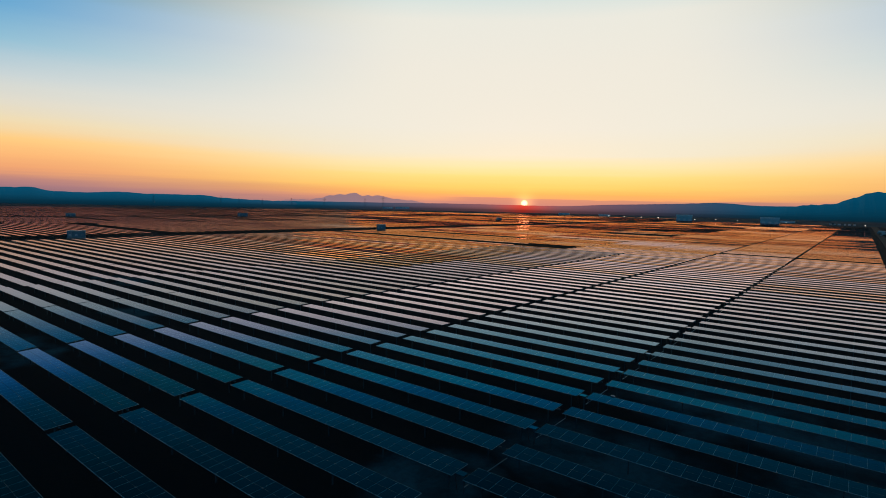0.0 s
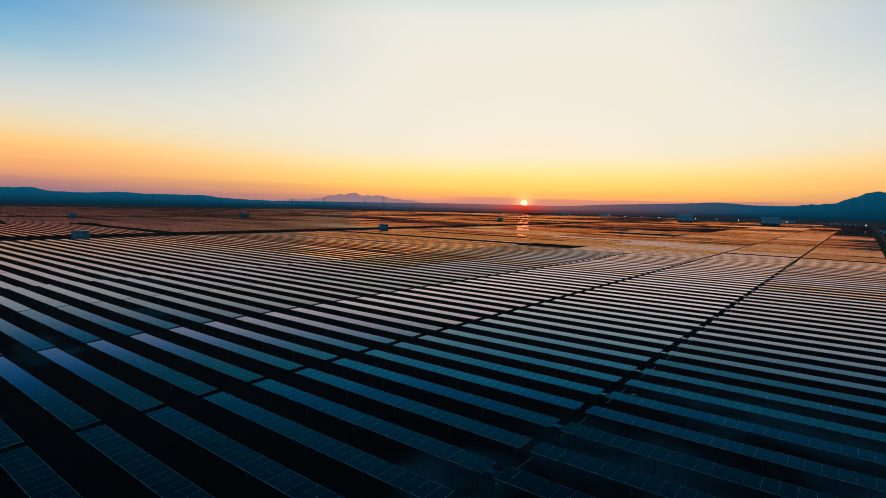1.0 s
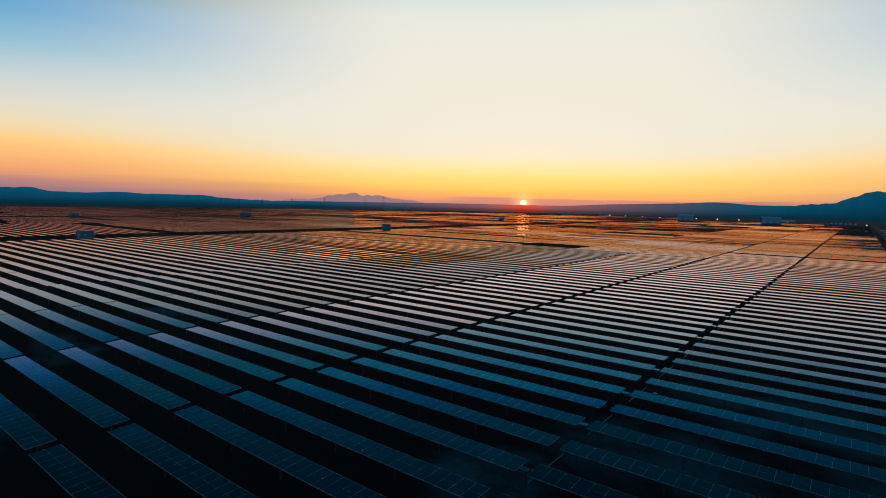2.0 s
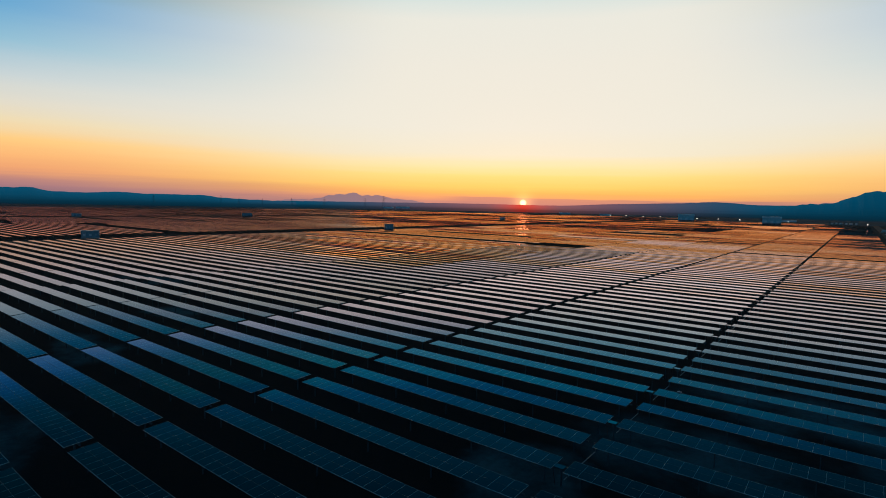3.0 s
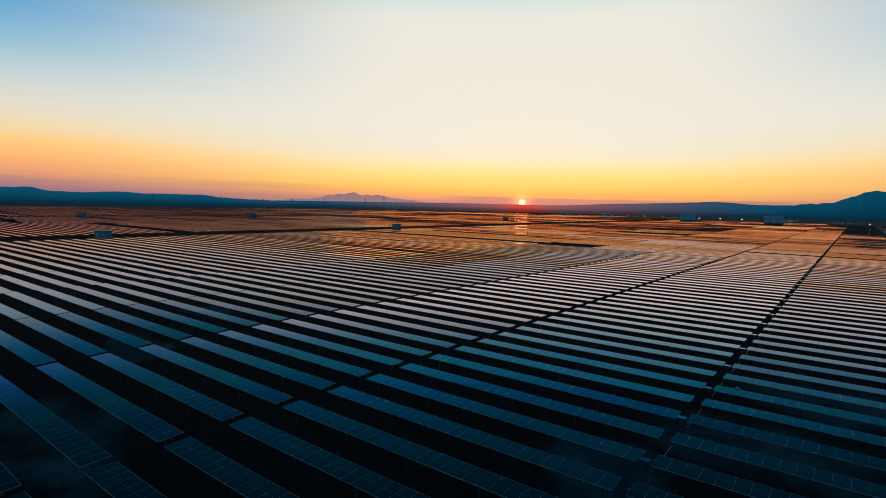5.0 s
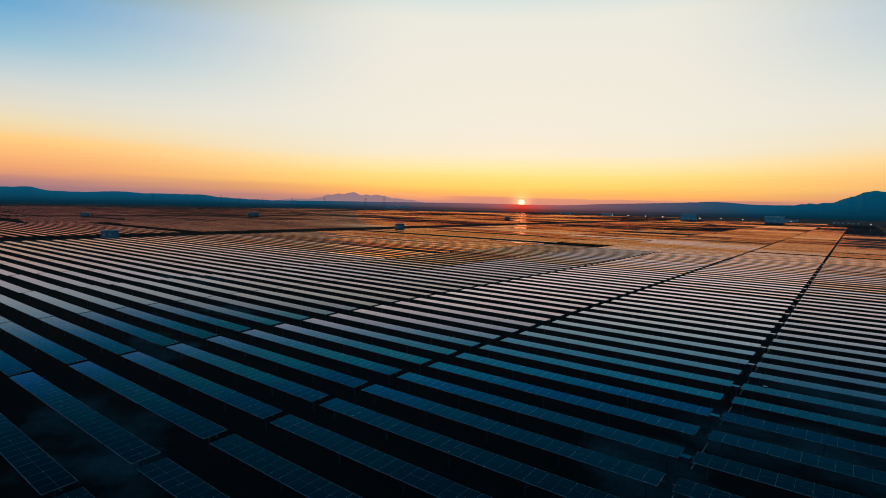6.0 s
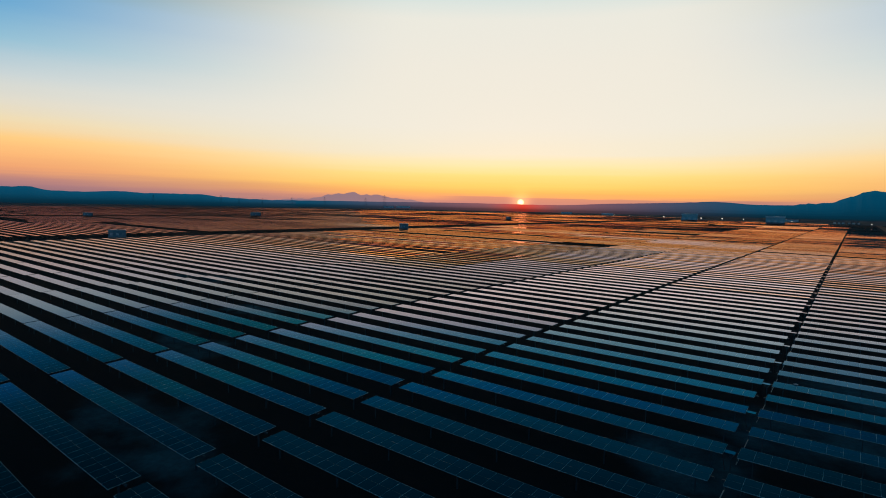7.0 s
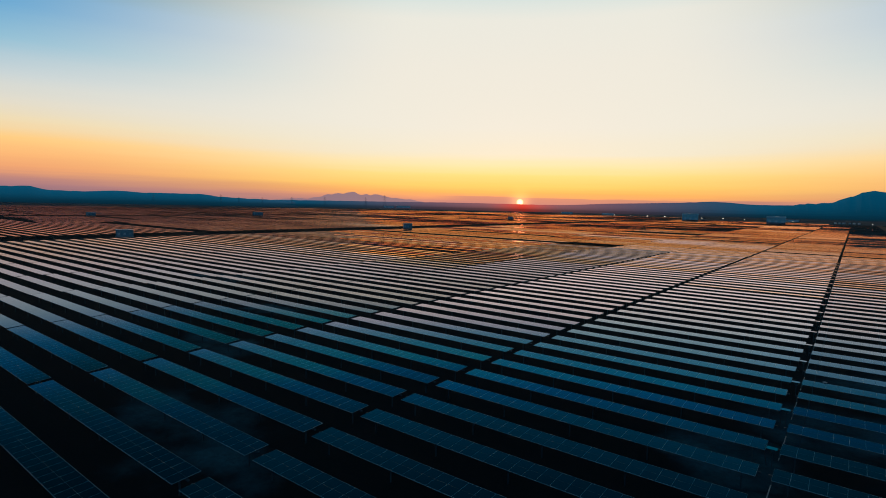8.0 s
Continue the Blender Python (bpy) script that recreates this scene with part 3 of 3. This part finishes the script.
# ---------------------------------------------------------------- roads, stations, buildings, masts
def flat_strip(name, label, x0, x1, y0, y1, z, mat):
    bm = bmesh.new()
    box(bm, x0, x1, y0, y1, -0.2, z)
    tagged(new(name, mesh_of(name, bm, mat)), label, "road", kind="structure")


flat_strip("road", "gravel service road between blocks of panels", -270, -252, -60, 1050, 0.05, GRAVEL)
flat_strip("road", "gravel service road along the edge of the field", 33, 41, -60, 1150, 0.05, GRAVEL)


def station(x, y, turn, w, d, h, tint):
    """Prefabricated transformer station on a plinth."""
    t = new("transformer_station")
    tagged(t, "pale grey-blue prefabricated transformer station beside the service road", "cabin", "transformer stations")
    t.matrix_basis = pose(x, y, 0, 0, 0, turn)
    part("plinth", shaped(lambda bm: box(bm, -w / 2 - 0.2, w / 2 + 0.2, -d / 2 - 0.2, d / 2 + 0.2, -0.3, 0.4), "plinth", CONCRETE), t)
    part("body", shaped(lambda bm: box(bm, -w / 2, w / 2, -d / 2, d / 2, 0.4, h), "station_body", tint), t)
    part("roof", shaped(lambda bm: box(bm, -w / 2 - 0.12, w / 2 + 0.12, -d / 2 - 0.12, d / 2 + 0.12, h, h + 0.18), "station_roof", GREY), t)
    for k in range(3):
        u = -w / 2 + (k + 0.5) * w / 3
        door = part("door", shaped(lambda bm: box(bm, u - 0.75, u + 0.75, -d / 2 - 0.05, -d / 2 - 0.005, 0.5, h - 0.5), "station_door", STATION if k else PLATE), t)
        part("louvre", shaped(lambda bm: [box(bm, u - 0.5, u + 0.5, -d / 2 - 0.09, -d / 2 - 0.05, 1.2 + 0.2 * i, 1.32 + 0.2 * i) for i in range(5)], "louvre", PLATE if k == 2 else GREY), door)
    return t


station(-273, 69, 70, 7.2, 3.0, 3.5, STATION)
station(-271, 272, 55, 6.5, 3.0, 3.9, STATION)
station(-588, 350, 60, 12.0, 4.0, 4.2, STATION)
station(-590, 166, 70, 8.0, 3.0, 3.5, STATION)
station(-395, 640, 60, 7.0, 3.0, 3.6, STATION)


def hall(x, y, turn, w, d, h, curved, label):
    t = new("storage_hall")
    tagged(t, label, "building")
    t.matrix_basis = pose(x, y, 0, 0, 0, turn)
    rise = h * 0.22

    def roof(bm):
        n = 10 if curved else 2
        prof = []
        for i in range(n + 1):
            u = i / n
            z = h - rise + rise * (math.sin(math.pi * u) if curved else 1 - abs(2 * u - 1))
            prof.append((-d / 2 - 0.6 + u * (d + 1.2), z))
        a = [[bm.verts.new((s * (w / 2 + 0.6), p, z + dz)) for p, z in prof] for s in (-1, 1) for dz in (0, 0.3)]
        for i in range(n):
            bm.faces.new((a[1][i], a[3][i], a[3][i + 1], a[1][i + 1]))
            bm.faces.new((a[0][i + 1], a[2][i + 1], a[2][i], a[0][i]))
            bm.faces.new((a[0][i], a[1][i], a[1][i + 1], a[0][i + 1]))
            bm.faces.new((a[2][i + 1], a[3][i + 1], a[3][i], a[2][i]))
        for i in (0, n):
            bm.faces.new((a[0][i], a[2][i], a[3][i], a[1][i]))

    part("wall", shaped(lambda bm: box(bm, -w / 2, w / 2, -d / 2, d / 2, -0.3, h - rise), "hall_wall", HALL), t)
    part("roof", shaped(roof, "hall_roof", GREY), t, "pale sheet metal roof")
    for k in range(3):
        u = -w / 2 + (k + 0.5) * w / 3
        part("door", shaped(lambda bm: box(bm, u - 2.2, u + 2.2, -d / 2 - 0.12, -d / 2 - 0.01, 0, min(4.6, h * 0.5)), "hall_door", GREY), t)
    return t


hall(-260, 1120, 14, 29, 18, 12, True, "large pale storage hall with a rounded roof beyond the panels")
hall(-108.5, 1085, 6, 29, 18, 11.5, True, "pale storage hall with a vaulted roof beyond the panels")
hall(-1620, 1780, 42, 62, 18, 9, False, "long low hall far out on the plain")
hall(-1606, 1670, 42, 46, 14, 7, False, "long low plant building beside a pylon")
hall(-690, 1480, 26, 32, 10, 5, False, "low white shed at the far edge of the plant")
hall(-545, 1430, 20, 30, 10, 5, False, "low white shed at the far edge of the plant")
hall(-110, 1290, 4, 44, 10, 4, False, "low pale shed under the hill")
hall(39, 640, 0, 5, 4, 3, False, "small cabin beside the boundary road")
hall(38, 720, 0, 5, 4, 3, False, "small cabin beside the boundary road")


def lamp_mast(x, y, h=8.0):
    t = new("lamp_mast")
    tagged(t, "slim steel lamp mast with a lit white head", "street lamp", "lamps beyond the field")
    t.matrix_basis = pose(x, y, 0)
    part("pole", shaped(lambda bm: tube(bm, (0, 0, -0.3), (0, 0, h), 0.14, 0.08), "lamp_pole", STEEL), t)
    part("arm", shaped(lambda bm: tube(bm, (0, 0, h - 0.1), (0, -1.3, h + 0.1), 0.06), "lamp_arm", STEEL), t)
    part("lamp_head", shaped(lambda bm: box(bm, -0.55, 0.55, -1.7, -1.2, h - 0.35, h + 0.25), "lamp_head", LAMP_ON), t, "glowing white lamp head")


for az, d in ((20.3, 1185), (18.8, 1185), (17.2, 1140), (15.6, 1125), (12.3, 1050), (10.5, 1050), (8.7, 1035), (4.9, 1060), (-0.7, 985)):
    p = MID + heading(az) * d
    lamp_mast(p.x, p.y, 5.9 if az > 5 else 4.6)


def container(x, y, turn, w):
    """Ribbed freight container with doors at one end."""
    t = new("container")
    tagged(t, "small pale freight container parked beyond the field", "container", "containers under the hill")
    t.matrix_basis = pose(x, y, 0, 0, 0, turn)
    part("body", shaped(lambda bm: box(bm, -w / 2, w / 2, -1.2, 1.2, 0.15, 2.6), "container_body", WHITE), t)
    part("ribs", shaped(lambda bm: [box(bm, -w / 2 + 0.4 + k * 0.6, -w / 2 + 0.6 + k * 0.6, -1.26, -1.2, 0.3, 2.5) for k in range(int((w - 0.8) / 0.6))], "container_ribs", GREY), t)
    part("doors", shaped(lambda bm: box(bm, w / 2, w / 2 + 0.06, -1.1, 1.1, 0.25, 2.5), "container_doors", GREY), t)
    part("skids", shaped(lambda bm: [box(bm, -w / 2 + 0.2, w / 2 - 0.2, y0, y0 + 0.2, -0.1, 0.15) for y0 in (-1.0, 0.8)], "container_skids", STEEL), t)


for k, (az, w) in enumerate(((1.75, 3.5), (1.45, 3.0), (1.15, 4.5), (0.75, 3.0), (0.45, 4.0), (0.1, 3.0))):
    p = MID + heading(az) * (1232 + 4 * (k % 3))
    container(p.x, p.y, 3 * k - 6, w)


def pylon(az, d, h):
    """Lattice transmission tower."""
    t = new("pylon")
    tagged(t, "thin steel lattice power pylon far out on the plain", "pylon", "power line pylons")
    p = MID + heading(az) * d
    t.matrix_basis = pose(p.x, p.y, 0, 0, 0, az + 20)
    w, top = h * 0.10, h * 0.018

    def legs(bm):
        for sx in (-1, 1):
            for sy in (-1, 1):
                tube(bm, (sx * w, sy * w, -0.3), (sx * top, sy * top, h), 0.16, 0.10, 5)

    def lattice(bm):
        for k in range(7):
            a, b = k / 7, (k + 1) / 7
            wa, wb = w + (top - w) * a, w + (top - w) * b
            for s in (-1, 1):
                tube(bm, (-wa, s * wa, a * h), (wb, s * wb, b * h), 0.07, n=4)
                tube(bm, (wa, s * wa, a * h), (-wb, s * wb, b * h), 0.07, n=4)
                tube(bm, (s * wa, -wa, a * h), (s * wb, wb, b * h), 0.07, n=4)

    part("legs", shaped(legs, "pylon_legs", STEEL), t)
    part("lattice", shaped(lattice, "pylon_lattice", STEEL), t)
    for z, r in ((0.68, 0.17), (0.80, 0.21), (0.92, 0.15)):
        part("arm", shaped(lambda bm: (tube(bm, (-r * h, 0, z * h), (0, 0, z * h + 1.6), 0.10, n=5), tube(bm, (r * h, 0, z * h), (0, 0, z * h + 1.6), 0.10, n=5), tube(bm, (-r * h, 0, z * h), (r * h, 0, z * h), 0.10, n=5)), "pylon_arm", STEEL), t)


for az, d, h in ((66.0, 2900, 36), (60.15, 2900, 44), (58.5, 3000, 34), (56.3, 3000, 34), (53.44, 2900, 40), (50.16, 2700, 44), (45.97, 2500, 44), (44.02, 2200, 52)):
    pylon(az, d, h)


def sensor():
    """Irradiance sensor clipped to a table's edge."""
    t = new("irradiance_sensor")
    tagged(t, "small pale irradiance sensor clipped to a table edge", "sensor")
    t.matrix_basis = pose(2.8, 25.05, TOP + 0.02)
    part("bracket", shaped(lambda bm: box(bm, -0.03, 0.03, -0.15, 0.15, -0.02, 0.02), "bracket", STEEL), t)
    part("sensor_head", shaped(lambda bm: (box(bm, -0.20, 0.20, 0.02, 0.22, 0.02, 0.06), tube(bm, (0, 0.12, 0.06), (0, 0.12, 0.11), 0.06)), "sensor_head", WHITE), t, "pale flat head")


sensor()
